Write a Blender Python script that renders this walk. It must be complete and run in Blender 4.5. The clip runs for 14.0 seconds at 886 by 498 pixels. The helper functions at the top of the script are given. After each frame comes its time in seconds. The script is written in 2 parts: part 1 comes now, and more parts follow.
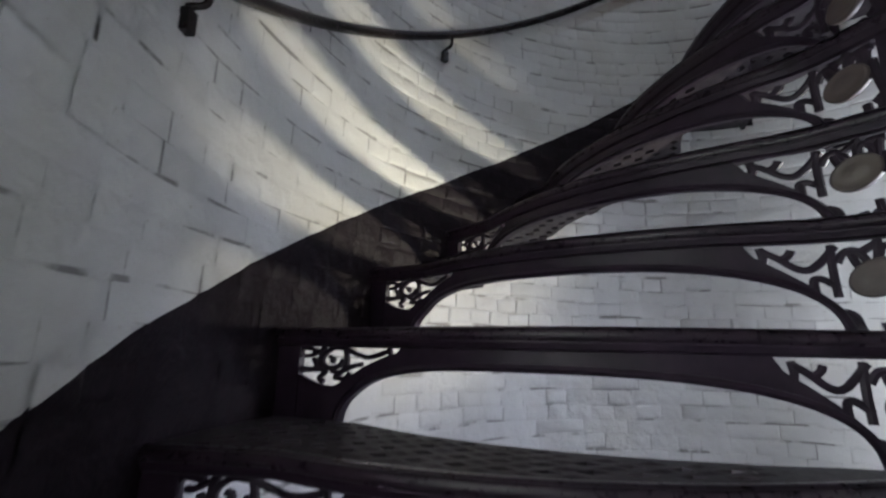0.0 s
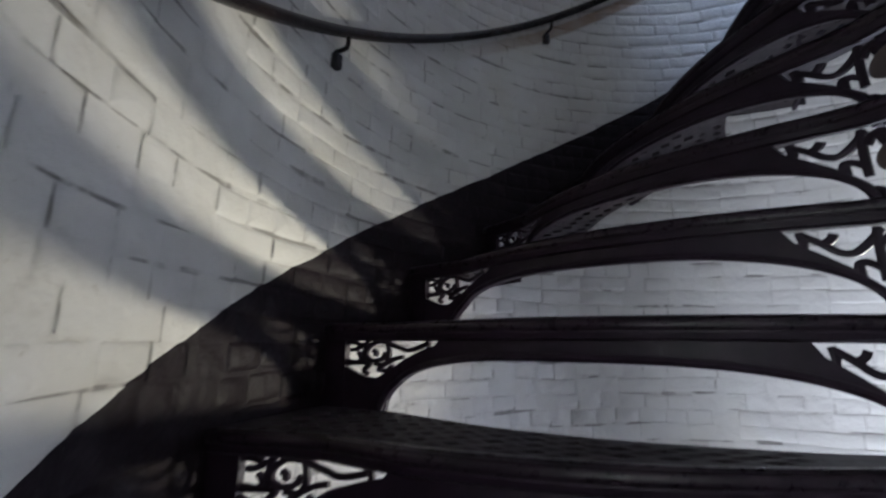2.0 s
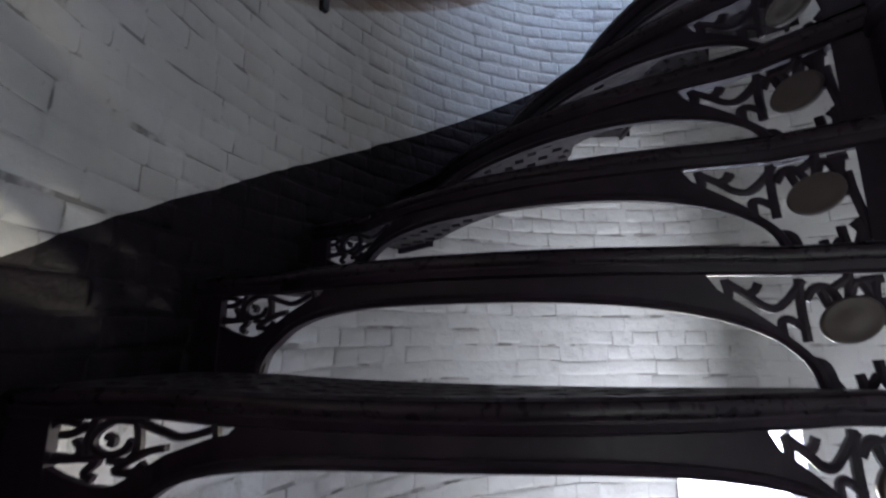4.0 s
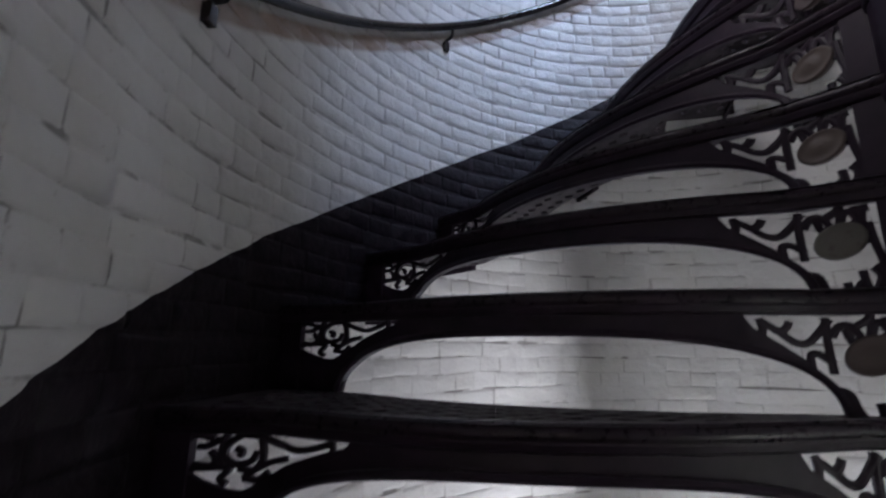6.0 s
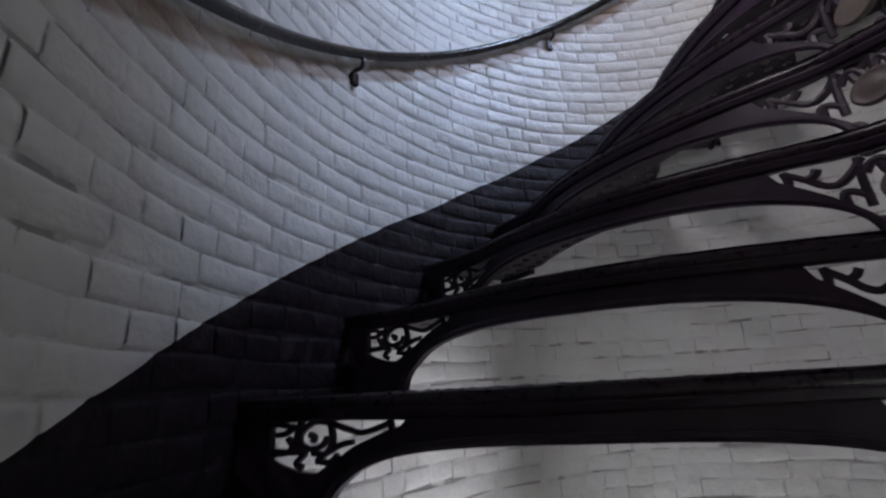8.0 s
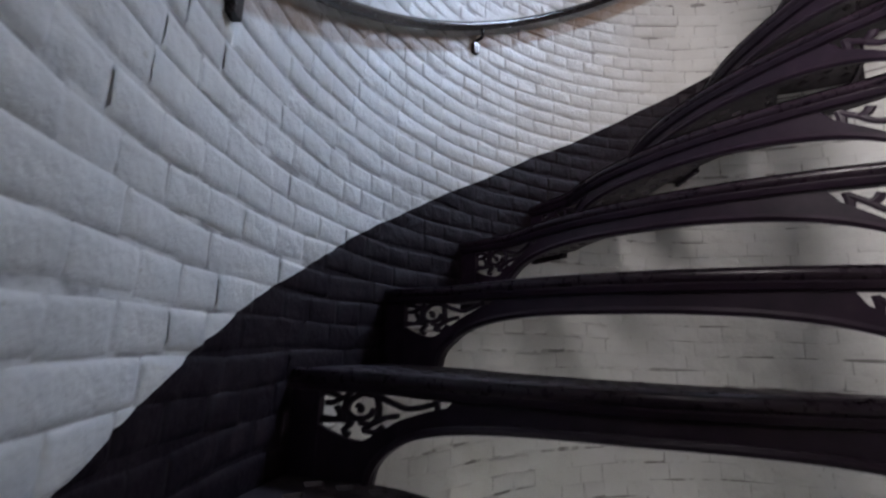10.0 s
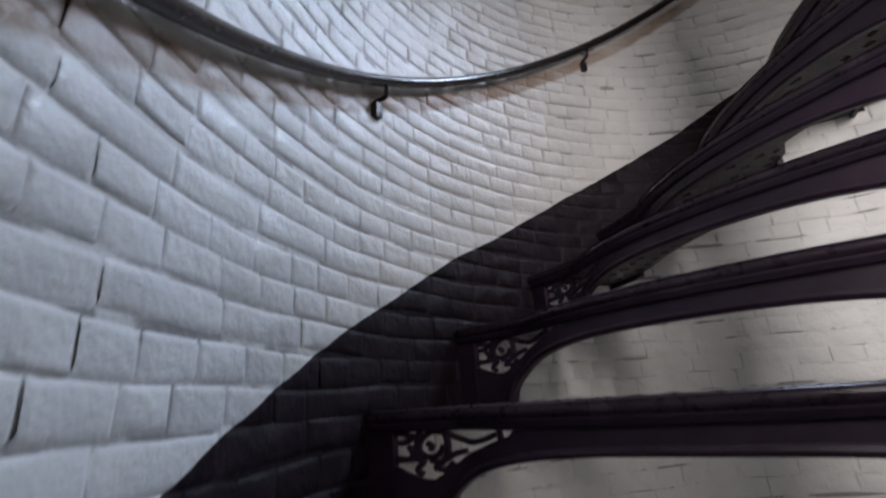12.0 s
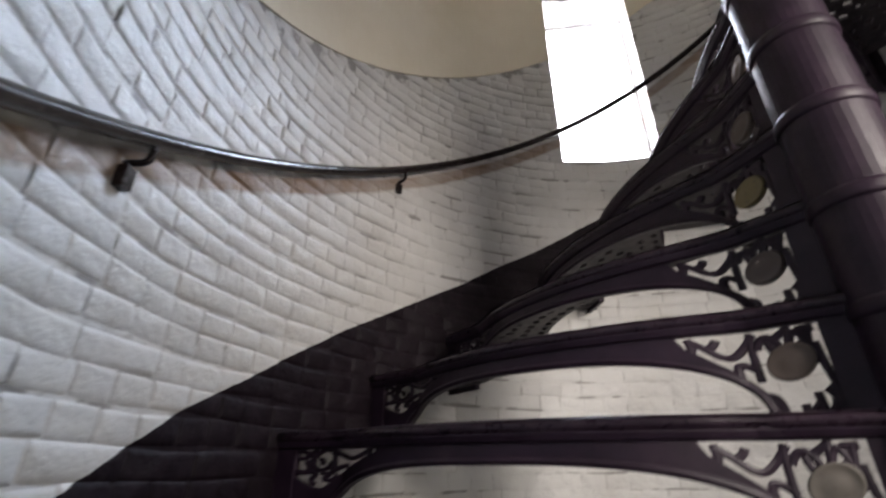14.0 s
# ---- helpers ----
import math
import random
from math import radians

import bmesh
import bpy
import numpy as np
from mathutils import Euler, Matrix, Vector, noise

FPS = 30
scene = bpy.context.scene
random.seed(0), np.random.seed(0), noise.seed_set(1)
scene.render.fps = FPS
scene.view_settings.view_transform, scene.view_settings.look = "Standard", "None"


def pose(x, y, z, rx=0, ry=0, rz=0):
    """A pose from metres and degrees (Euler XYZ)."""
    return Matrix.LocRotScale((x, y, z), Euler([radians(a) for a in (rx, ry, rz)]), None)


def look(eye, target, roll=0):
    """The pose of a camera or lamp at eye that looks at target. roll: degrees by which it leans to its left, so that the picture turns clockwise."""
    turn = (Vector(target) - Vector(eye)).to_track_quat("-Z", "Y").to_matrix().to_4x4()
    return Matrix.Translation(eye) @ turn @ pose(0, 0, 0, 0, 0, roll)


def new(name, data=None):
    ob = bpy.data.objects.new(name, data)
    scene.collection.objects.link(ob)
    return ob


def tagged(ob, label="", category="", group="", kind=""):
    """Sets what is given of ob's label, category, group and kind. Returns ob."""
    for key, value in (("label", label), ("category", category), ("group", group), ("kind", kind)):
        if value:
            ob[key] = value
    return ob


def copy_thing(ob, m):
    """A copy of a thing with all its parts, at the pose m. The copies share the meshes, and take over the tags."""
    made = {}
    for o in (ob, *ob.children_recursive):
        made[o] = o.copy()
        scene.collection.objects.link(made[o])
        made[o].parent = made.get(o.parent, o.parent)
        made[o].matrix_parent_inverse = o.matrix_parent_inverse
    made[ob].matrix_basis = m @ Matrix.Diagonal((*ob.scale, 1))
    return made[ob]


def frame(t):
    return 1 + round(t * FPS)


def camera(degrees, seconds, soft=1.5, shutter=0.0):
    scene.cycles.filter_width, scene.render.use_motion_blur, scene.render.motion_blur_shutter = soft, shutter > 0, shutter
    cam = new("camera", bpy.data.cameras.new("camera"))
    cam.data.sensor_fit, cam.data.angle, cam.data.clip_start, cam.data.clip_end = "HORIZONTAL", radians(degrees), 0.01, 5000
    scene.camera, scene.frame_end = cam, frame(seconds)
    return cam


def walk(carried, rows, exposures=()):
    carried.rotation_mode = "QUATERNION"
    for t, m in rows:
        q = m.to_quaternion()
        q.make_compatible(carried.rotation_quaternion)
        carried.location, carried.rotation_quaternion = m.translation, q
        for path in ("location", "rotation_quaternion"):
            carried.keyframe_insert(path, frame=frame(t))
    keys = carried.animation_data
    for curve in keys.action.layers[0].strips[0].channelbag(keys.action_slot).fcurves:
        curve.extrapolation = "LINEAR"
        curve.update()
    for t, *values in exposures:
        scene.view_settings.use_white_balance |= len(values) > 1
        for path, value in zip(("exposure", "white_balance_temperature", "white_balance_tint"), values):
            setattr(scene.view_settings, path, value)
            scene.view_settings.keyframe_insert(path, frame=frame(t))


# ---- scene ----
cam = camera(88.4, 14.0, soft=2.3, shutter=0.4)
# seconds, x, y, z, and the turn about x, y and z; the tower's axis is x = y = 0
PATH = [
    (0.0, 0.399, 1.184, 0.216, 102.40, -1.26, -145.37),
    (0.5, 0.504, 1.084, 0.298, 105.51, 0.92, -150.38),
    (1.0, 0.721, 0.988, 0.423, 104.61, 0.71, -159.41),
    (1.5, 0.777, 0.936, 0.510, 106.41, -0.18, -160.50),
    (2.0, 0.905, 0.864, 0.658, 102.09, -0.59, -169.48),
    (2.5, 0.944, 0.719, 0.749, 104.37, 0.81, -180.36),
    (5.0, 1.144, 0.004, 1.276, 99.94, -0.44, -217.75),
    (5.5, 1.119, -0.101, 1.411, 102.78, 1.74, -222.18),
    (6.0, 1.222, -0.375, 1.518, 102.17, -0.37, -236.09),
    (6.5, 1.214, -0.386, 1.690, 101.45, 0.84, -239.20),
    (7.0, 1.084, -0.543, 1.644, 103.46, 1.91, -243.52),
    (7.5, 0.999, -0.701, 1.810, 102.34, 0.83, -250.21),
    (8.0, 0.889, -0.858, 1.869, 106.57, 3.22, -255.40),
    (10.5, 0.229, -1.300, 2.476, 103.58, -0.38, -291.98),
    (11.0, 0.078, -1.297, 2.536, 108.07, 4.44, -298.20),
    (11.5, -0.137, -1.259, 2.687, 106.15, 0.79, -302.24),
    (12.0, -0.236, -1.214, 2.783, 108.57, 3.72, -301.07),
    (12.5, -0.374, -1.242, 2.990, 109.16, 1.58, -320.89),
    (13.0, -0.454, -1.204, 3.036, 112.35, 1.61, -324.47),
    (13.5, -0.505, -1.223, 3.045, 113.16, 2.92, -327.98),
    (14.0, -0.448, -1.134, 3.138, 115.38, 0.08, -334.61),
]
walk(cam, [(t, pose(*p)) for t, *p in PATH], [(0.0, 0.28, 5650, 23), (1.0, -0.05, 5550, 25), (2.5, -0.15, 5550, 24), (5.0, 0.08, 5800, 27), (8.0, -0.08, 5950, 28), (10.5, 0.05, 6200, 25), (12.5, 0.0, 6300, 24), (14.0, 0.02, 6600, 23)])

# ---- light ----
world = bpy.data.worlds.new("world")
scene.world = world
world.use_nodes = True
wn = world.node_tree
sky = wn.nodes.new("ShaderNodeTexSky")
sky.sky_type = "NISHITA"
sky.sun_disc = False
sky.sun_elevation = radians(40)
sky.sun_rotation = radians(120)
wn.links.new(sky.outputs[0], wn.nodes["Background"].inputs[0])
wn.nodes["Background"].inputs[1].default_value = 0.15

# ---- measures: a stair of 24 steps a turn round a post, climbing clockwise ----
RISE = 0.228
STEP = math.pi / 12
R_WALL = 1.542
R_POST = 0.092
R_HUB = 0.03
R_IN, R_OUT = 0.272, 1.250
PLATE = 0.024
LIFT = 0.033
ARCH_R, ARCH_W, ARCH_H, ARCH_P = 0.775, 0.524, 0.1744, 2.84
OVERHANG = 0.025
FIRST, LAST = -17, 28
BAND = 3.16
PLASTER = 9.3
COURSE = 0.0677
# openings in the wall: steps from, to, height from, to; the last two are unseen, added for fill lamps
WINDOWS_AND_FILLS = [(16.0, 17.5, 4.88, 6.40), (8.375, 9.625, -0.85, 0.68), (-3.625, -2.375, -2.3, -1.1), (1.875, 3.125, 3.6, 4.6)]


def spot(s, r, z=0.0, d=0.0):
    """A place s steps up the stair, r from the axis, z above the line of the treads, d back along the stair."""
    a = -s * STEP
    return Vector((r * math.cos(a) - d * math.sin(a), r * math.sin(a) + d * math.cos(a), s * RISE + z))


def at(s, r, z):
    """A place by its steps round the axis, its radius and its true height."""
    return Vector((r * math.cos(s * STEP), -r * math.sin(s * STEP), z))


def window_or_fill_lamp(name, s, z, r, target, size, watts, colour, spread=180):
    data = bpy.data.lights.new(name, "AREA")
    data.shape = "RECTANGLE"
    data.size, data.size_y = size
    data.energy, data.color, data.spread = watts, colour, radians(spread)
    ob = new(name, data)
    ob.matrix_world = look(at(s, r, z), target)
    return ob


window_or_fill_lamp("daylight_high", 16.75, 5.6, R_WALL + 0.24, at(8.8, R_WALL, 2.7), (0.5, 1.3), 12.5, (0.60, 0.82, 1.0), 46)
window_or_fill_lamp("daylight_low", 9.0, 0.30, R_WALL + 0.24, at(0.4, R_WALL, 0.9), (0.30, 0.13), 3.9, (1.0, 0.92, 0.56), 40)
# fill lamp added in the low window to brighten the lowest stretch of wall
window_or_fill_lamp("daylight_low_sky", 9.0, -0.1, R_WALL + 0.2, at(-4.8, R_WALL, 0.45), (0.4, 1.0), 10, (0.90, 1.0, 0.74), 26)
# fill lamp in an added, unseen opening; lifts the far wall behind the risers
window_or_fill_lamp("daylight_below", -3.0, -1.7, R_WALL + 0.24, at(10, R_WALL, 0.6), (0.46, 1.1), 41, (0.95, 1.0, 0.90), 60)
# second added fill, from an unseen opening high up, for the upper far wall
window_or_fill_lamp("daylight_far", 2.5, 4.1, R_WALL + 0.24, at(15.3, R_WALL, 3.0), (0.6, 1.1), 21, (1.0, 0.99, 0.86), 84)


# ---- materials ----
def material(name, rough=0.6, metal=0.0):
    m = bpy.data.materials.new(name)
    m.use_nodes = True
    nt = m.node_tree
    b = nt.nodes["Principled BSDF"]
    b.inputs["Roughness"].default_value = rough
    b.inputs["Metallic"].default_value = metal
    return m, nt, b


def node(nt, kind, **values):
    n = nt.nodes.new(kind)
    for key, value in values.items():
        if key in n.inputs:
            n.inputs[key].default_value = value
    return n


def noise_tex(nt, scale, detail=4.0, rough=0.55, coords=None):
    n = node(nt, "ShaderNodeTexNoise", Scale=scale, Detail=detail, Roughness=rough)
    if coords is None:
        coords = nt.nodes.new("ShaderNodeNewGeometry").outputs["Position"]
    nt.links.new(coords, n.inputs["Vector"])
    return n.outputs["Fac"]


def ramp(nt, fac, *stops):
    r = nt.nodes.new("ShaderNodeValToRGB")
    e = r.color_ramp.elements
    while len(e) < len(stops):
        e.new(0.5)
    for el, (p, c) in zip(e, stops):
        el.position = p
        el.color = (*c, 1) if len(c) == 3 else c
    nt.links.new(fac, r.inputs[0])
    return r.outputs[0]


def calc(nt, op, a, b=0.0, c=None):
    m = nt.nodes.new("ShaderNodeMath")
    m.operation = op
    for i, v in enumerate((a, b, c)):
        if v is None:
            continue
        if isinstance(v, (int, float)):
            m.inputs[i].default_value = v
        else:
            nt.links.new(v, m.inputs[i])
    return m.outputs[0]


def mix(nt, fac, a, b):
    m = nt.nodes.new("ShaderNodeMix")
    m.data_type = "RGBA"
    for i, v in ((0, fac), (6, a), (7, b)):
        if isinstance(v, (int, float)):
            m.inputs[i].default_value = v
        elif isinstance(v, tuple):
            m.inputs[i].default_value = (*v, 1)
        else:
            nt.links.new(v, m.inputs[i])
    return m.outputs[2]


def bump(nt, b, height, strength=0.3, distance=0.004):
    n = node(nt, "ShaderNodeBump", Strength=strength, Distance=distance)
    nt.links.new(height, n.inputs["Height"])
    nt.links.new(n.outputs[0], b.inputs["Normal"])


def wall_material(name, joint):
    """Thick old paint on brick: white, with a dark dado that climbs with the stair."""
    m, nt, b = material(name, 0.45)
    pos = nt.nodes.new("ShaderNodeNewGeometry").outputs["Position"]
    sep = nt.nodes.new("ShaderNodeSeparateXYZ")
    nt.links.new(pos, sep.inputs[0])
    ang = calc(nt, "ARCTAN2", sep.outputs[1], sep.outputs[0])
    s = calc(nt, "DIVIDE", ang, -STEP)
    wob = calc(nt, "MULTIPLY", calc(nt, "SUBTRACT", noise_tex(nt, 3.5, 5.0), 0.5), 0.16)
    up = calc(nt, "ADD", calc(nt, "SUBTRACT", calc(nt, "DIVIDE", sep.outputs[2], RISE), s), wob)
    up = calc(nt, "FLOORED_MODULO", calc(nt, "SUBTRACT", up, 0.8), 24.0)
    tread = calc(nt, "SUBTRACT", calc(nt, "CEIL", calc(nt, "ADD", s, 0.82)), calc(nt, "ADD", s, 0.72))
    dado = calc(nt, "MULTIPLY", calc(nt, "LESS_THAN", up, BAND - 0.8), calc(nt, "GREATER_THAN", up, tread))
    rnd = nt.nodes.new("ShaderNodeNewGeometry").outputs["Random Per Island"]
    stain = noise_tex(nt, 2.2, 5.0)
    grain = noise_tex(nt, 38.0, 6.0, 0.65)
    white = ramp(nt, stain, (0.3, (0.56, 0.55, 0.53)), (0.55, (0.66, 0.655, 0.64)), (0.8, (0.60, 0.58, 0.53)))
    white = mix(nt, calc(nt, "MULTIPLY", rnd, 0.22), white, (0.54, 0.53, 0.50))
    chips = calc(nt, "GREATER_THAN", noise_tex(nt, 55.0, 3.0), 0.71)
    white = mix(nt, calc(nt, "MULTIPLY", chips, 0.5), white, (0.40, 0.36, 0.31))
    if joint:
        white = mix(nt, ramp(nt, noise_tex(nt, 9.0, 4.0), (0.47, (0, 0, 0)), (0.56, (0.75, 0.75, 0.75))), white, (0.15, 0.135, 0.125))
    # brown band under the handrail: its shadow painted in, along with hand grime
    off = calc(nt, "ABSOLUTE", calc(nt, "SUBTRACT", up, 5.26))
    shade_grime = ramp(nt, off, (0.12, (1, 1, 1)), (0.20, (0, 0, 0)))
    shade_grime = calc(nt, "MULTIPLY", shade_grime, ramp(nt, calc(nt, "MULTIPLY", sep.outputs[2], 0.25), (0.48, (0, 0, 0)), (0.60, (1, 1, 1))))
    white = mix(nt, calc(nt, "MULTIPLY", shade_grime, calc(nt, "ADD", calc(nt, "MULTIPLY", noise_tex(nt, 5.0, 5.0), 1.2), 0.15)), white, (0.24, 0.145, 0.085))
    black = mix(nt, ramp(nt, noise_tex(nt, 21.0, 6.0), (0.5, (0, 0, 0)), (0.75, (1, 1, 1))), (0.010, 0.0055, 0.009), (0.022, 0.015, 0.020))
    nt.links.new(mix(nt, dado, white, black), b.inputs["Base Color"])
    nt.links.new(calc(nt, "ADD", calc(nt, "MULTIPLY", grain, 0.35), calc(nt, "ADD", calc(nt, "MULTIPLY", dado, 0.15), 0.25)), b.inputs["Roughness"])
    nt.links.new(calc(nt, "SUBTRACT", 0.5, calc(nt, "MULTIPLY", dado, 0.28)), b.inputs["Specular IOR Level"])
    lumps = calc(nt, "ADD", calc(nt, "MULTIPLY", noise_tex(nt, 11.0, 4.0), 3.4), calc(nt, "MULTIPLY", grain, 0.6))
    bump(nt, b, lumps, 0.5, 0.008)
    return m


def plaster_material():
    m, nt, b = material("cream_plaster", 0.7)
    nt.links.new(ramp(nt, noise_tex(nt, 3.0, 5.0), (0.3, (0.78, 0.71, 0.56)), (0.7, (0.84, 0.78, 0.64))), b.inputs["Base Color"])
    bump(nt, b, noise_tex(nt, 22.0, 5.0), 0.3, 0.004)
    return m


def iron_material(name, low, high, rough=0.38):
    m, nt, b = material(name, rough)
    nt.links.new(ramp(nt, noise_tex(nt, 17.0, 6.0, 0.6), (0.35, low), (0.62, high), (0.9, (0.035, 0.024, 0.026))), b.inputs["Base Color"])
    nt.links.new(calc(nt, "ADD", calc(nt, "MULTIPLY", noise_tex(nt, 60.0, 4.0), 0.35), rough - 0.15), b.inputs["Roughness"])
    b.inputs["Specular IOR Level"].default_value = 0.32
    bump(nt, b, noise_tex(nt, 85.0, 4.0), 0.25, 0.0015)
    return m


def medallion_material():
    m, nt, b = material("old_enamel", 0.45)
    rnd = nt.nodes.new("ShaderNodeObjectInfo").outputs["Random"]
    tone = ramp(nt, rnd, (0.0, (0.075, 0.052, 0.05)), (0.68, (0.105, 0.08, 0.068)), (0.76, (0.24, 0.18, 0.06)), (0.86, (0.11, 0.095, 0.08)), (1.0, (0.14, 0.13, 0.115)))
    nt.links.new(mix(nt, ramp(nt, noise_tex(nt, 60.0, 5.0), (0.55, (0, 0, 0)), (0.8, (1, 1, 1))), tone, (0.08, 0.06, 0.05)), b.inputs["Base Color"])
    bump(nt, b, noise_tex(nt, 90.0, 3.0), 0.3, 0.001)
    return m


BRICK = wall_material("painted_brick", False)
JOINT = wall_material("painted_joint", True)
PLAST = plaster_material()
IRON = iron_material("black_painted_iron", (0.013, 0.006, 0.014), (0.024, 0.012, 0.024), 0.46)
TREAD = iron_material("worn_tread_iron", (0.02, 0.015, 0.02), (0.05, 0.04, 0.045), 0.5)
RAIL = iron_material("polished_rail_paint", (0.010, 0.007, 0.008), (0.02, 0.013, 0.013), 0.2)
LIP = iron_material("foot_polished_iron", (0.013, 0.007, 0.013), (0.03, 0.018, 0.028), 0.28)
OVAL = medallion_material()


# ---- mesh helpers ----
def part(name, bm, mat, parent=None, label="", smooth=False):
    me = bpy.data.meshes.new(name)
    bmesh.ops.recalc_face_normals(bm, faces=bm.faces[:])
    bm.to_mesh(me)
    bm.free()
    me.materials.append(mat)
    if smooth:
        me.shade_smooth()
    ob = new(name, me)
    ob.parent = parent
    return tagged(ob, label)


def grid_box(bm, front, back):
    """A closed plate between two equal grids of points."""
    n, m = len(front), len(front[0])
    f = [[bm.verts.new(p) for p in row] for row in front]
    k = [[bm.verts.new(p) for p in row] for row in back]
    for i in range(n - 1):
        for j in range(m - 1):
            bm.faces.new((f[i][j], f[i][j + 1], f[i + 1][j + 1], f[i + 1][j]))
            bm.faces.new((k[i][j], k[i + 1][j], k[i + 1][j + 1], k[i][j + 1]))
    for i in range(n - 1):
        for j in (0, m - 1):
            bm.faces.new((f[i][j], f[i + 1][j], k[i + 1][j], k[i][j]))
    for j in range(m - 1):
        for i in (0, n - 1):
            bm.faces.new((f[i][j], f[i][j + 1], k[i][j + 1], k[i][j]))


def lean(r):
    """How far back along the stair the curved riser stands at a radius."""
    t = (r - 0.761) / 0.489
    return 0.077 + 0.241 * (r - R_IN) / (R_OUT - R_IN) + 0.109 * max(0.0, 1 - t * t)


def face(r, z, off=0.0):
    """A place on the face of the first riser."""
    return spot(0, r, z, lean(r) + off)


def arch(r):
    t = abs((r - ARCH_R) / ARCH_W)
    return ARCH_H * max(0.0, 1 - t ** ARCH_P) ** (1 / ARCH_P) if t < 1 else 0.0


def ribbon(bm, pts, width, depth, off=0.0):
    """A flat bar along a line of (r, z) on the riser's face."""
    pts = [Vector((p[0], p[1])) for p in pts]
    rows_f, rows_b = [], []
    for i, p in enumerate(pts):
        d = (pts[min(i + 1, len(pts) - 1)] - pts[max(i - 1, 0)]).normalized()
        n = Vector((-d.y, d.x)) * width / 2
        a, b = p + n, p - n
        mid = p
        rows_f.append([face(a.x, a.y, off + depth * 0.3), face(mid.x, mid.y, off + depth * 0.5), face(b.x, b.y, off + depth * 0.3)])
        rows_b.append([face(a.x, a.y, off - depth / 2), face(mid.x, mid.y, off - depth / 2), face(b.x, b.y, off - depth / 2)])
    grid_box(bm, rows_f, rows_b)


def smooth_line(pts, n=5):
    """A rounded line through the points."""
    pts = [Vector(p) for p in pts]
    out = []
    for i in range(len(pts) - 1):
        p0, p1, p2, p3 = pts[max(i - 1, 0)], pts[i], pts[i + 1], pts[min(i + 2, len(pts) - 1)]
        for j in range(n):
            t = j / n
            out.append(0.5 * ((2 * p1) + (p2 - p0) * t + (2 * p0 - 5 * p1 + 4 * p2 - p3) * t * t + (3 * p1 - p0 - 3 * p2 + p3) * t ** 3))
    out.append(pts[-1])
    return out


def inner(x, y):
    """Drawing units of the inner corner's scrollwork to radius and height."""
    low, top = 520 - 0.145 * x, 265 - 0.24 * x
    return 0.389 - (x - 165) * 0.40e-3, (low - y) * 0.212 / (low - top)


def outer(x, y):
    """Drawing units of the outer corner's scrollwork to radius and height."""
    return R_OUT + 0.032 + (275 - x) * 0.70e-3, 0.087 + (770 + 0.12 * (x - 275) - y) * 0.42e-3


INNER_SCROLLS = [
    [(235, 222), (300, 232), (350, 245), (400, 240), (450, 205), (505, 150)],
    [(490, 150), (486, 220), (492, 300)],
    [(412, 300), (412, 268), (445, 258), (500, 272)],
    [(505, 200), (535, 165), (580, 152), (612, 175), (600, 200)],
    [(660, 95), (655, 150), (640, 195)],
    [(655, 160), (672, 125), (700, 118), (722, 145), (715, 185), (700, 192)],
    [(745, 90), (735, 150), (745, 210)],
    [(758, 140), (768, 200), (790, 275), (792, 330)],
    [(500, 340), (540, 345), (570, 395), (640, 392), (700, 335)],
    [(705, 300), (715, 345), (740, 360), (770, 310), (745, 285)],
    [(775, 345), (785, 300), (768, 270)],
    [(225, 215), (235, 240), (228, 262)],
    [(300, 232), (330, 215), (345, 195)],
    [(560, 165), (575, 190), (600, 205), (650, 195)],
    [(600, 150), (640, 125), (662, 110)],
    [(690, 150), (702, 160), (700, 175)],
    [(640, 345), (648, 372), (640, 400)],
    [(700, 110), (735, 100), (770, 90)],
]
OUTER_SCROLLS = [
    [(262, 475), (300, 505), (350, 530), (400, 528), (470, 505)],
    [(250, 445), (262, 520), (258, 585), (215, 640)],
    [(250, 470), (205, 462), (165, 500), (160, 550), (190, 582), (232, 572), (248, 535)],
    [(190, 515), (205, 530), (200, 552)],
    [(170, 430), (158, 470), (150, 520), (150, 580)],
    [(150, 470), (110, 500), (85, 500)],
    [(120, 520), (135, 560), (120, 585), (75, 575)],
    [(70, 590), (140, 590), (175, 600), (150, 640), (170, 665)],
    [(200, 600), (240, 610), (285, 580), (330, 570)],
    [(215, 640), (255, 650), (280, 620)],
    [(60, 470), (80, 450), (130, 470)],
    [(475, 485), (480, 520), (478, 545)],
]


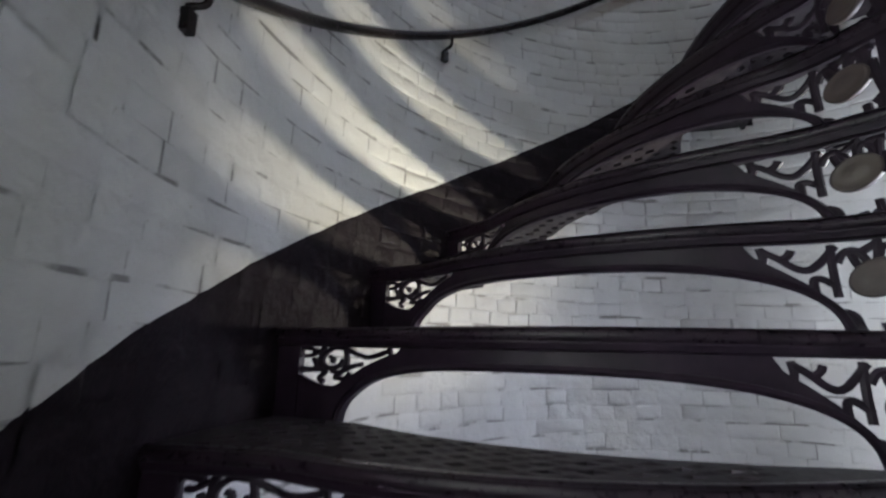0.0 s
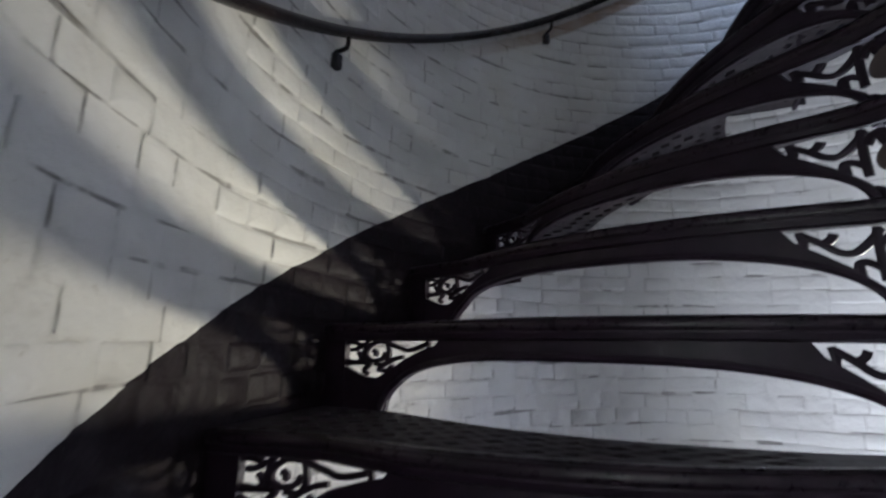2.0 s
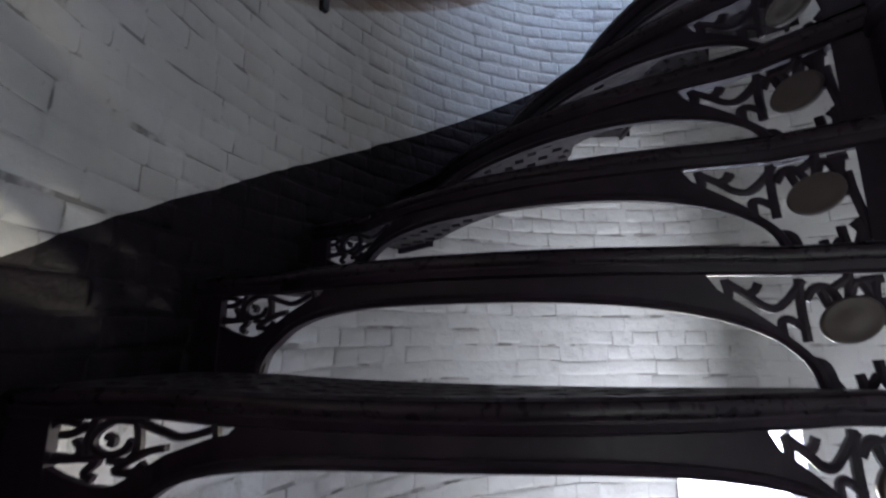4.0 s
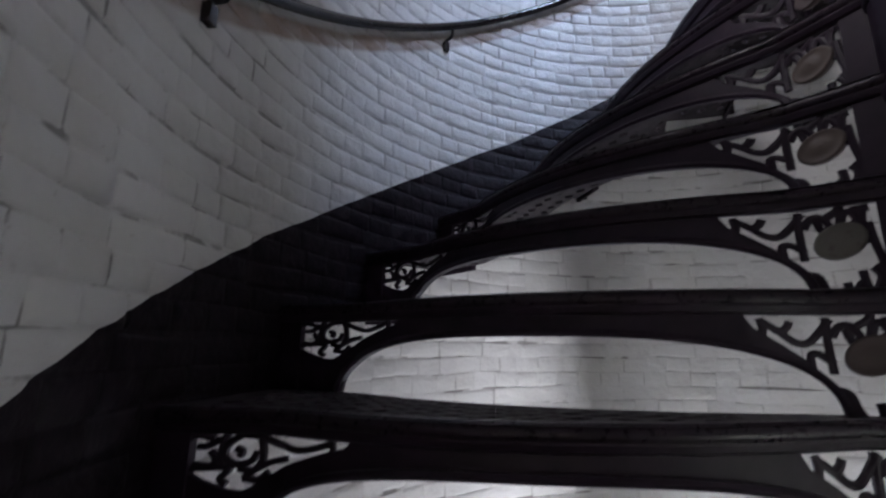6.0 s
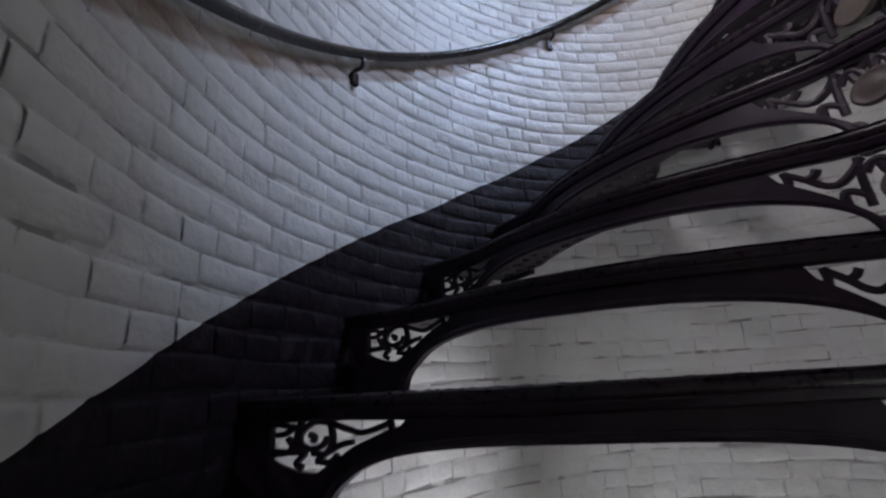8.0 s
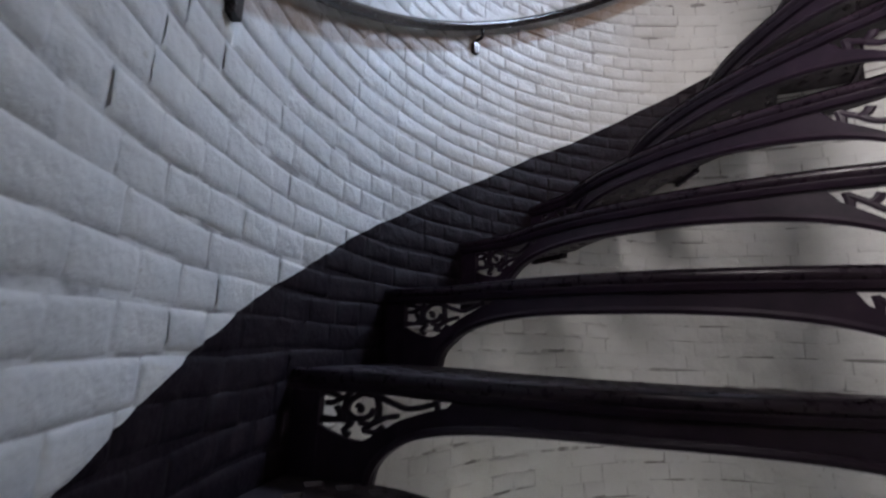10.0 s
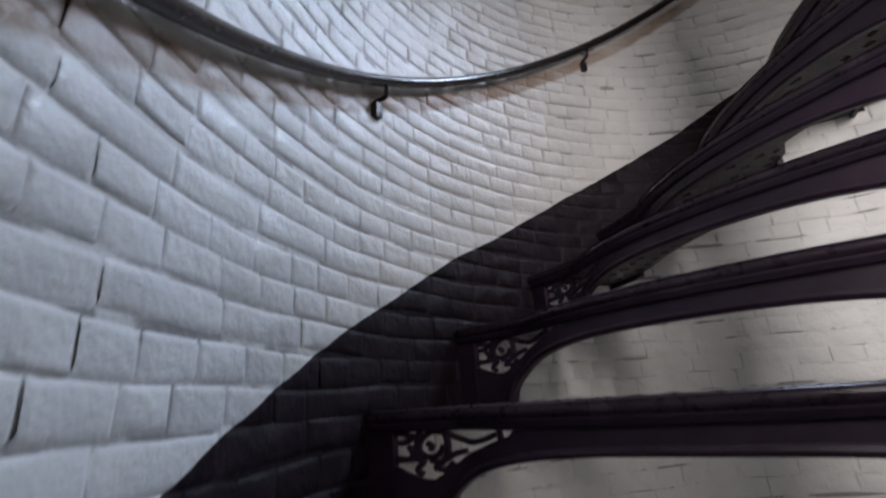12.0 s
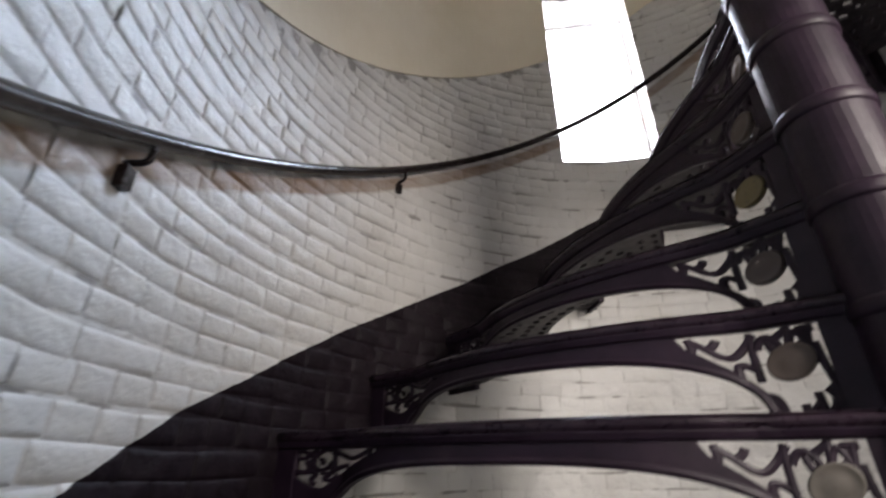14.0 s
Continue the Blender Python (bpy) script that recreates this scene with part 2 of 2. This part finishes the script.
def build_step():
    """One step: a pierced tread, its lip, and the openwork riser at its back."""
    step = tagged(new("stair_step"), "black painted cast-iron stair step with pierced tread and openwork riser", "stair step", "steps of the spiral stair")
    # tread with pierced lozenges
    bm = bmesh.new()
    cols, rows = 21, 5
    radii = [R_HUB + (R_WALL - 0.03 - R_HUB) * (i / cols) for i in range(cols + 1)]

    def place(u, r, z):
        d = lean(r) + OVERHANG * u
        return spot(-u, r, z + u * RISE + LIFT, d)
    for i in range(cols):
        r0, r1 = radii[i], radii[i + 1]
        nrow = rows if r0 > 0.7 else 4 if r0 > 0.45 else 2
        for j in range(nrow):
            u0, u1 = j / nrow, (j + 1) / nrow
            corners = [(u0, r0), (u0, r1), (u1, r1), (u1, r0)]
            top = [bm.verts.new(place(u, r, 0)) for u, r in corners]
            low = [bm.verts.new(place(u, r, -PLATE * 0.6)) for u, r in corners]
            solid = r0 < 0.3 or i in (0, cols - 1) or (j in (0, nrow - 1) and r0 < 0.7)
            if solid:
                bm.faces.new(top)
                bm.faces.new(low[::-1])
                continue
            um, rm = (u0 + u1) / 2, (r0 + r1) / 2
            du, dr = (u1 - u0) * 0.30, (r1 - r0) * 0.36
            hole = [(um - du, rm - dr * 0.2), (um, rm + dr), (um + du, rm + dr * 0.2), (um, rm - dr)]
            ht = [bm.verts.new(place(u, r, 0)) for u, r in hole]
            hl = [bm.verts.new(place(u, r, -PLATE * 0.6)) for u, r in hole]
            for q in range(4):
                n = (q + 1) % 4
                bm.faces.new((top[q], top[n], ht[n], ht[q]))
                bm.faces.new((low[q], hl[q], hl[n], low[n]))
                bm.faces.new((ht[q], ht[n], hl[n], hl[q]))
            if j == 0:
                continue
            c = place(u0, r0, 0)
            e = [place(u0 + du * 0.7, r0 + dr * 0.1, 0.0005), place(u0, r0 + dr * 0.9, 0.0005), place(max(u0 - du * 0.7, 0), r0 + dr * 0.1, 0.0005), place(u0, r0 - dr * 0.9 if i else r0, 0.0005)]
            tip = bm.verts.new(c + Vector((0, 0, 0.004)))
            ev = [bm.verts.new(p) for p in e]
            for q in range(4):
                bm.faces.new((ev[q], ev[(q + 1) % 4], tip))
    part("tread", bm, TREAD, step, "worn dark iron tread pierced with lozenge holes")
    # lip round the front of the tread
    bm = bmesh.new()
    line = [R_HUB + (R_WALL - 0.03 - R_HUB) * i / 24 for i in range(25)]
    prof = [(-0.006, 0.003), (0.010, 0.004), (0.020, -0.003), (0.024, -0.013), (0.018, -0.024), (0.006, -0.030), (-0.006, -0.030)]
    rings = []
    for r in line:
        rings.append([bm.verts.new(spot(-1, r, z + RISE + LIFT, lean(r) + OVERHANG - 0.022 + d)) for d, z in prof])
    for a, b in zip(rings, rings[1:]):
        for q in range(len(prof)):
            n = (q + 1) % len(prof)
            bm.faces.new((a[q], a[n], b[n], b[q]))
    bm.faces.new(rings[0])
    bm.faces.new(rings[-1][::-1])
    part("nosing", bm, LIP, step, smooth=True)
    # lip along the wall end
    bm = bmesh.new()
    f, k = [], []
    for i in range(7):
        u = i / 6
        f.append([place(u, R_WALL - 0.035, 0.012), place(u, R_WALL - 0.022, 0.012)])
        k.append([place(u, R_WALL - 0.035, -0.03), place(u, R_WALL - 0.022, -0.03)])
    grid_box(bm, f, k)
    part("end_flange", bm, IRON, step)
    # riser
    riser = part("riser", riser_plate(), IRON, step, "openwork iron riser with a long flat arch")
    riser_parts(riser)
    bm = bmesh.new()
    n = 44
    pts = []
    for i in range(n + 1):
        a = math.pi * i / n
        c, q = math.cos(a), math.sin(a)
        pts.append((ARCH_R - (ARCH_W + 0.007) * math.copysign(abs(c) ** (2 / ARCH_P), c), (ARCH_H + 0.007) * abs(q) ** (2 / ARCH_P)))
    ribbon(bm, pts, 0.016, 0.026, 0.006)
    part("arch_moulding", bm, IRON, riser)
    for lines, fn in ((INNER_SCROLLS, inner), (OUTER_SCROLLS, outer)):
        for ln in lines:
            bm = bmesh.new()
            pts = [p for p in smooth_line([fn(*q) for q in ln], 4)]
            w = 0.0140 if fn is inner else 0.0110
            ribbon(bm, pts, w, 0.011)
            part("scroll", bm, IRON, riser)
    bm = bmesh.new()
    rows = []
    for lift, grow in ((-0.004, 1.0), (0.010, 1.0), (0.013, 0.90), (0.010, 0.82), (0.0145, 0.45), (0.016, 0.02)):
        rows.append([bm.verts.new(face(0.197 + 0.043 * grow * math.cos(a), 0.140 + 0.037 * grow * math.sin(a) - 0.010 * grow * math.cos(a), lift)) for a in [2 * math.pi * i / 28 for i in range(28)]])
    for a, b in zip(rows, rows[1:]):
        for q in range(28):
            bm.faces.new((a[q], a[(q + 1) % 28], b[(q + 1) % 28], b[q]))
    bm.faces.new(rows[0])
    part("medallion", bm, OVAL, riser, "dull oval medallion framed by the scrollwork", smooth=True)
    return step


INNER_EDGE = [inner(*q) for q in ((165, 240), (300, 262), (400, 285), (470, 315), (545, 352), (600, 392), (650, 396), (720, 380), (800, 352))]
OUTER_EDGE = [outer(*q) for q in ((535, 516), (470, 532), (400, 562), (335, 590), (270, 648), (215, 695), (160, 680), (100, 640), (45, 590))]


def edge_height(edge, r):
    """The height of a pierced corner's lower edge at a radius."""
    pts = sorted(edge)
    return float(np.interp(r, [p[0] for p in pts], [p[1] for p in pts]))


def sheet(bm, r0, r1, lo, hi, n, th=0.006, off=0.0):
    f, k = [], []
    for i in range(n + 1):
        r = r0 + (r1 - r0) * i / n
        a, b = lo(r), hi(r)
        row = [a + (b - a) * j / 3 for j in range(4)]
        f.append([face(r, z, off + th) for z in row])
        k.append([face(r, z, off - th) for z in row])
    grid_box(bm, f, k)


TOP = RISE + LIFT - PLATE * 0.6
UNDER = 0.215


def riser_plate():
    """The arch web of the riser, with its two pierced corners left open."""
    bm = bmesh.new()

    def hi(r):
        if r < 0.389:
            return min(UNDER, edge_height(INNER_EDGE, r))
        if r > 1.101:
            return min(UNDER, edge_height(OUTER_EDGE, r))
        return UNDER + 0.001
    n = 90
    f, k = [], []
    r0, r1 = 0.130, 1.432
    for i in range(n + 1):
        r = r0 + (r1 - r0) * i / n
        a, b = arch(r), hi(r)
        b = max(b, a + 0.01)
        row = [a + (b - a) * j / 2 for j in range(3)]
        f.append([face(r, z, 0.006) for z in row])
        k.append([face(r, z, -0.006) for z in row])
    grid_box(bm, f, k)
    return bm


def riser_parts(riser):
    end = R_WALL - 0.03
    bm = bmesh.new()
    f, k = [], []
    for i in range(41):
        r = R_HUB + (end - R_HUB) * i / 40
        f.append([face(r, z, o) for z, o in ((UNDER, 0.008), (TOP - 0.030, 0.008), (TOP - 0.026, 0.015), (TOP - 0.014, 0.020), (TOP, 0.021))])
        k.append([face(r, z, -0.008) for z in (UNDER, TOP - 0.030, TOP - 0.026, TOP - 0.014, TOP)])
    grid_box(bm, f, k)
    part("top_rail", bm, IRON, riser)
    for r0, r1 in ((R_HUB, 0.135), (1.427, end)):
        bm = bmesh.new()
        sheet(bm, r0, r1, lambda r: 0.0, lambda r: UNDER, 3, 0.009)
        part("upright", bm, IRON, riser)


# ---- structure: the tower's wall ----
def in_window_or_fill(s, z, pad=0.0):
    s = (s + 12) % 24 - 12
    for a, b, lo, hi in WINDOWS_AND_FILLS:
        m = ((a + b) / 2 + 12) % 24 - 12
        w = (b - a) / 2
        if abs((s - m + 12) % 24 - 12) < w + pad and lo - pad * 0.4 < z < hi + pad * 0.4:
            return True
    return False


def tower_wall():
    n = 192
    zs = sorted({-4.4, 6.9, *[w[2] for w in WINDOWS_AND_FILLS], *[w[3] for w in WINDOWS_AND_FILLS], *[i * 0.5 for i in range(-8, 14)]})
    bm = bmesh.new()
    thick = 0.32

    def ring(r):
        return [[bm.verts.new(at(i / 8, r, z)) for i in range(n)] for z in zs]
    ins, out = ring(R_WALL + 0.006), ring(R_WALL + thick)
    hole = [[in_window_or_fill((i + 0.5) / 8, (zs[j] + zs[j + 1]) / 2) for i in range(n)] for j in range(len(zs) - 1)]
    for j in range(len(zs) - 1):
        for i in range(n):
            k = (i + 1) % n
            if hole[j][i]:
                if not hole[j][i - 1]:
                    bm.faces.new((ins[j][i], ins[j + 1][i], out[j + 1][i], out[j][i]))
                if not hole[j][k]:
                    bm.faces.new((ins[j][k], out[j][k], out[j + 1][k], ins[j + 1][k]))
                if not hole[j - 1][i]:
                    bm.faces.new((ins[j][i], out[j][i], out[j][k], ins[j][k]))
                if j + 1 >= len(hole) or not hole[j + 1][i]:
                    bm.faces.new((ins[j + 1][i], ins[j + 1][k], out[j + 1][k], out[j + 1][i]))
                continue
            bm.faces.new((ins[j][i], ins[j][k], ins[j + 1][k], ins[j + 1][i]))
            bm.faces.new((out[j][i], out[j + 1][i], out[j + 1][k], out[j][k]))
    for k in range(n):
        for j in (0, -1):
            bm.faces.new((ins[j][k], ins[j][(k + 1) % n], out[j][(k + 1) % n], out[j][k]))
    return tagged(part("wall", bm, JOINT), kind="structure")


wall = tower_wall()
for name, z in (("ceiling", 6.86), ("floor", -4.4)):
    bm = bmesh.new()
    bmesh.ops.create_cone(bm, cap_ends=True, segments=64, radius1=R_WALL + 0.3, radius2=R_WALL + 0.3, depth=0.1, matrix=pose(0, 0, z + (0.05 if z > 0 else -0.05)))
    tagged(part(name, bm, PLAST), kind="structure")

# smooth plaster above the brickwork
bm = bmesh.new()
f, k = [], []
for i in range(8 * 8, 23 * 8 + 1):
    s = i / 8
    lo = min((s + PLASTER) * RISE, 6.8)
    zs = [lo, lo + 0.02, lo + (6.86 - lo) * 0.5, 6.86]
    f.append([at(s, R_WALL - 0.004, z) for z in zs])
    k.append([at(s, R_WALL + 0.004, z) for z in zs])
w = WINDOWS_AND_FILLS[0]
for seg in ((0, int((w[0] - 8) * 8) + 1), (int((w[1] - 8) * 8), len(f))):
    grid_box(bm, f[seg[0]:seg[1]], k[seg[0]:seg[1]])
tagged(part("wall_plaster", bm, PLAST), kind="structure")

# window of the stair's upper end, the low window, and the two unseen openings added for fill
pane, pnt, pb = material("bright_glass", 0.2)
pb.inputs["Emission Color"].default_value = (0.90, 0.96, 1.0, 1)
pb.inputs["Emission Strength"].default_value = 12.0
dim_pane, dnt, db = material("dull_glass", 0.2)
db.inputs["Emission Color"].default_value = (0.90, 0.96, 1.0, 1)
db.inputs["Emission Strength"].default_value = 10.0
FRAME = iron_material("window_paint", (0.55, 0.55, 0.53), (0.7, 0.7, 0.68))
for idx, (a, b, lo, hi) in enumerate(WINDOWS_AND_FILLS):
    win = tagged(new("window_%d" % (idx + 1)), kind="structure")
    bm = bmesh.new()
    r = R_WALL + 0.30
    for s0, s1, z0, z1 in ((a, a + 0.05, lo, hi), (b - 0.05, b, lo, hi), (a + 0.05, b - 0.05, lo, lo + 0.025), (a + 0.05, b - 0.05, hi - 0.025, hi)):
        grid_box(bm, [[at(s0, r - 0.03, z0), at(s0, r - 0.03, z1)], [at(s1, r - 0.03, z0), at(s1, r - 0.03, z1)]],
                 [[at(s0, r + 0.03, z0), at(s0, r + 0.03, z1)], [at(s1, r + 0.03, z0), at(s1, r + 0.03, z1)]])
    part("window_frame", bm, FRAME, win)
    if idx < 2:
        bm = bmesh.new()
        grid_box(bm, [[at(a + 0.05, r + 0.02, lo), at(a + 0.05, r + 0.02, hi)], [at(b - 0.05, r + 0.02, lo), at(b - 0.05, r + 0.02, hi)]],
                 [[at(a + 0.05, r + 0.028, lo), at(a + 0.05, r + 0.028, hi)], [at(b - 0.05, r + 0.028, lo), at(b - 0.05, r + 0.028, hi)]])
        part("pane", bm, dim_pane if idx else pane, win)

# ---- things ----
first_step = build_step()
for s in range(FIRST, LAST):
    if s != 0:
        copy_thing(first_step, pose(0, 0, s * RISE, 0, 0, -15 * s))

post = tagged(new("newel_post"), "dark painted cast-iron post in the middle of the spiral stair", "post")
bm = bmesh.new()
bmesh.ops.create_cone(bm, cap_ends=True, segments=40, radius1=R_POST, radius2=R_POST, depth=11.2, matrix=pose(0, 0, 1.25))
part("shaft", bm, IRON, post, smooth=False)
hub = None
for s in range(FIRST, LAST):
    if hub is None:
        bm = bmesh.new()
        rows = []
        for z, r in ((-0.030, R_POST - 0.01), (-0.030, R_POST + 0.003), (-0.022, R_POST + 0.006), (-0.006, R_POST + 0.006), (0.004, R_POST + 0.004), (0.004, R_POST - 0.01)):
            rows.append([bm.verts.new((r * math.cos(a), r * math.sin(a), z)) for a in [2 * math.pi * i / 32 for i in range(32)]])
        for a, b in zip(rows, rows[1:]):
            for q in range(32):
                bm.faces.new((a[q], a[(q + 1) % 32], b[(q + 1) % 32], b[q]))
        hub = part("collar", bm, IRON, post, smooth=True)
        hub.location.z = s * RISE
    else:
        c = hub.copy()
        scene.collection.objects.link(c)
        c.location.z = s * RISE

# handrail on the wall
R_RAIL = 1.506
RAIL_UP = 6.35 * RISE
rail = tagged(new("handrail"), "dark painted round handrail curving up along the white brick wall", "handrail")
bm = bmesh.new()
rings = []
for i in range(-6 * 8, 19 * 8):
    s = i / 8
    c = spot(s, R_RAIL, RAIL_UP)
    out_v = spot(s, 1, 0) - spot(s, 0, 0)
    along = (spot(s + 0.1, R_RAIL) - spot(s, R_RAIL)).normalized()
    up = out_v.cross(along).normalized()
    rings.append([bm.verts.new(c + 0.019 * (math.cos(a) * out_v + 1.0 * math.sin(a) * up)) for a in [2 * math.pi * q / 14 for q in range(14)]])
for a, b in zip(rings, rings[1:]):
    for q in range(14):
        bm.faces.new((a[q], a[(q + 1) % 14], b[(q + 1) % 14], b[q]))
bm.faces.new(rings[0])
bm.faces.new(rings[-1][::-1])
part("rail", bm, RAIL, rail, smooth=True)


def tube(bm, pts, rad, n=10):
    rings = []
    for i, p in enumerate(pts):
        d = (pts[min(i + 1, len(pts) - 1)] - pts[max(i - 1, 0)]).normalized()
        side = d.cross(Vector((0.31, 0.17, 0.93))).normalized()
        up = side.cross(d)
        rings.append([bm.verts.new(p + rad * (math.cos(a) * side + math.sin(a) * up)) for a in [2 * math.pi * q / n for q in range(n)]])
    for a, b in zip(rings, rings[1:]):
        for q in range(n):
            bm.faces.new((a[q], a[(q + 1) % n], b[(q + 1) % n], b[q]))
    bm.faces.new(rings[0])
    bm.faces.new(rings[-1][::-1])


bm = bmesh.new()
arm = [(R_RAIL, 0.0, -0.015), (R_RAIL, 0.0, -0.045), (R_RAIL + 0.008, 0.004, -0.062), (R_RAIL + 0.035, 0.012, -0.070), (R_RAIL + 0.060, 0.016, -0.082), (R_WALL - 0.006, 0.018, -0.105)]
tube(bm, smooth_line([spot(0, r, z + RAIL_UP, d) for r, d, z in arm], 3), 0.008)
bracket = part("bracket", bm, RAIL, rail, "small cranked iron bracket under the handrail", True)
bm = bmesh.new()
grid_box(bm, [[spot(0, R_WALL - 0.020, RAIL_UP - 0.135, y) for y in (0.004, 0.032)], [spot(0, R_WALL - 0.020, RAIL_UP - 0.085, y) for y in (0.004, 0.032)]],
         [[spot(0, R_WALL + 0.004, RAIL_UP - 0.135, y) for y in (0.004, 0.032)], [spot(0, R_WALL + 0.004, RAIL_UP - 0.085, y) for y in (0.004, 0.032)]])
part("wall_plate", bm, RAIL, bracket)
first_m = pose(0, 0, -2.13 * RISE, 0, 0, 15 * 2.13)
bracket.matrix_basis = first_m
for i in range(-1, 6):
    if i == 0:
        continue
    s = -2.13 + 3.08 * i
    copy_thing(bracket, pose(0, 0, s * RISE, 0, 0, -15 * s))

# ---- bricks ----
rng = np.random.RandomState(7)


def brick_verts(s0, s1, z0, z1, cols, filled=False):
    """Vertices of one brick: a grid that rises from the joint over a rounded arris to a slightly uneven face."""
    proud = R_WALL + rng.uniform(-0.0004, 0.0030)
    tilt, turn = rng.uniform(-0.0012, 0.0012, 2)
    per_m = 1 / (R_WALL * STEP)
    e0, e1 = rng.uniform(0.002, 0.005) * per_m, rng.uniform(0.009, 0.013) * per_m
    us = [s0, s0 + e0, s0 + e1] + [s0 + e1 + (s1 - s0 - 2 * e1) * c / cols for c in range(1, cols)] + [s1 - e1, s1 - e0, s1]
    ws = [z0, z0 + 0.005, z0 + 0.013, z1 - 0.012, z1 - 0.004, z1]
    v = []
    n, m = len(us), len(ws)
    end_fill = rng.uniform(0, 1, 2) < 0.5
    for b, z in enumerate(ws):
        for a, s in enumerate(us):
            lift = min(a, n - 1 - a, b, m - 1 - b, 2)
            front = proud + tilt * (2 * b / (m - 1) - 1) + turn * (2 * a / (n - 1) - 1)
            r = (R_WALL + 0.0065, front * 0.55 + (R_WALL + 0.0065) * 0.45, front)[lift]
            if min(b, m - 1 - b) >= 2 and lift < 2 and end_fill[int(a > n / 2)]:
                r = front + 0.0012
            if filled and lift < 2:
                r = front + 0.0010
            wave = 0.0045 * math.sin(s * 1.9 + z0 * 31.0) + 0.003 * math.sin(s * 5.3 + z0 * 17.0)
            if lift:
                r += rng.uniform(-0.0013, 0.0013)
            v.append(tuple(at(s + rng.uniform(-0.003, 0.003), r, z + wave + rng.uniform(-0.0008, 0.0008))))
    return v


def brick_faces(cols):
    n = cols + 5
    return [(b * n + a, b * n + a + 1, (b + 1) * n + a + 1, (b + 1) * n + a) for b in range(5) for a in range(n - 1)]


def brick_mesh(name, items):
    verts, faces = [], []
    for v, cols in items:
        base = len(verts)
        verts += v
        faces += [tuple(base + q for q in fc) for fc in brick_faces(cols)]
    me = bpy.data.meshes.new(name)
    me.from_pydata(verts, [], faces)
    me.shade_smooth()
    me.materials.append(BRICK)
    ob = new(name, me)
    ob.parent = wall
    return ob


bulk, near = [], []
z = -3.0
row = 0
while z < 6.7:
    per = 86 if row % 3 else 43
    shift = rng.uniform(0, 24)
    edges = np.arange(per) * 24 / per + rng.uniform(-0.03, 0.03, per) + shift
    h = COURSE + rng.uniform(-0.002, 0.002)
    for i in range(per):
        s0 = edges[i]
        s1 = edges[i + 1] if i + 1 < per else edges[0] + 24
        for wa, wb, wlo, whi in WINDOWS_AND_FILLS:
            for turn in (-24, 0, 24):
                a, b = wa + turn, wb + turn
                if z + h > wlo and z < whi:
                    if s0 < a < s1:
                        s1 = a
                    elif s0 < b < s1:
                        s0 = b
        if s1 - s0 < 0.09:
            continue
        m = ((s0 + s1) / 2) % 24
        if in_window_or_fill(m, z + h / 2, -0.01):
            continue
        if 8 <= m <= 23 and z + h > (m + PLASTER) * RISE:
            continue
        gap = rng.uniform(-0.0015, 0.006)
        under = z < m * RISE - 0.1
        filled = under and rng.uniform() < (0.93 if m > 12.5 else 0.6)
        if filled:
            gap = 0.0
        item = (brick_verts(s0 + 0.002, s1 - rng.uniform(0.001, 0.005), z + max(gap, 0.0005), z + h - 0.001, 1 if per == 86 else 2, filled), 1 if per == 86 else 2)
        if 6.5 <= m <= 11.0 and BAND * RISE < z - m * RISE < 1.25 and len(near) < 300:
            near.append(item)
        else:
            bulk.append(item)
    z += h
    row += 1
tagged(brick_mesh("brickwork", bulk), kind="stuff")
for item in near:
    brick_mesh("brick", [item])
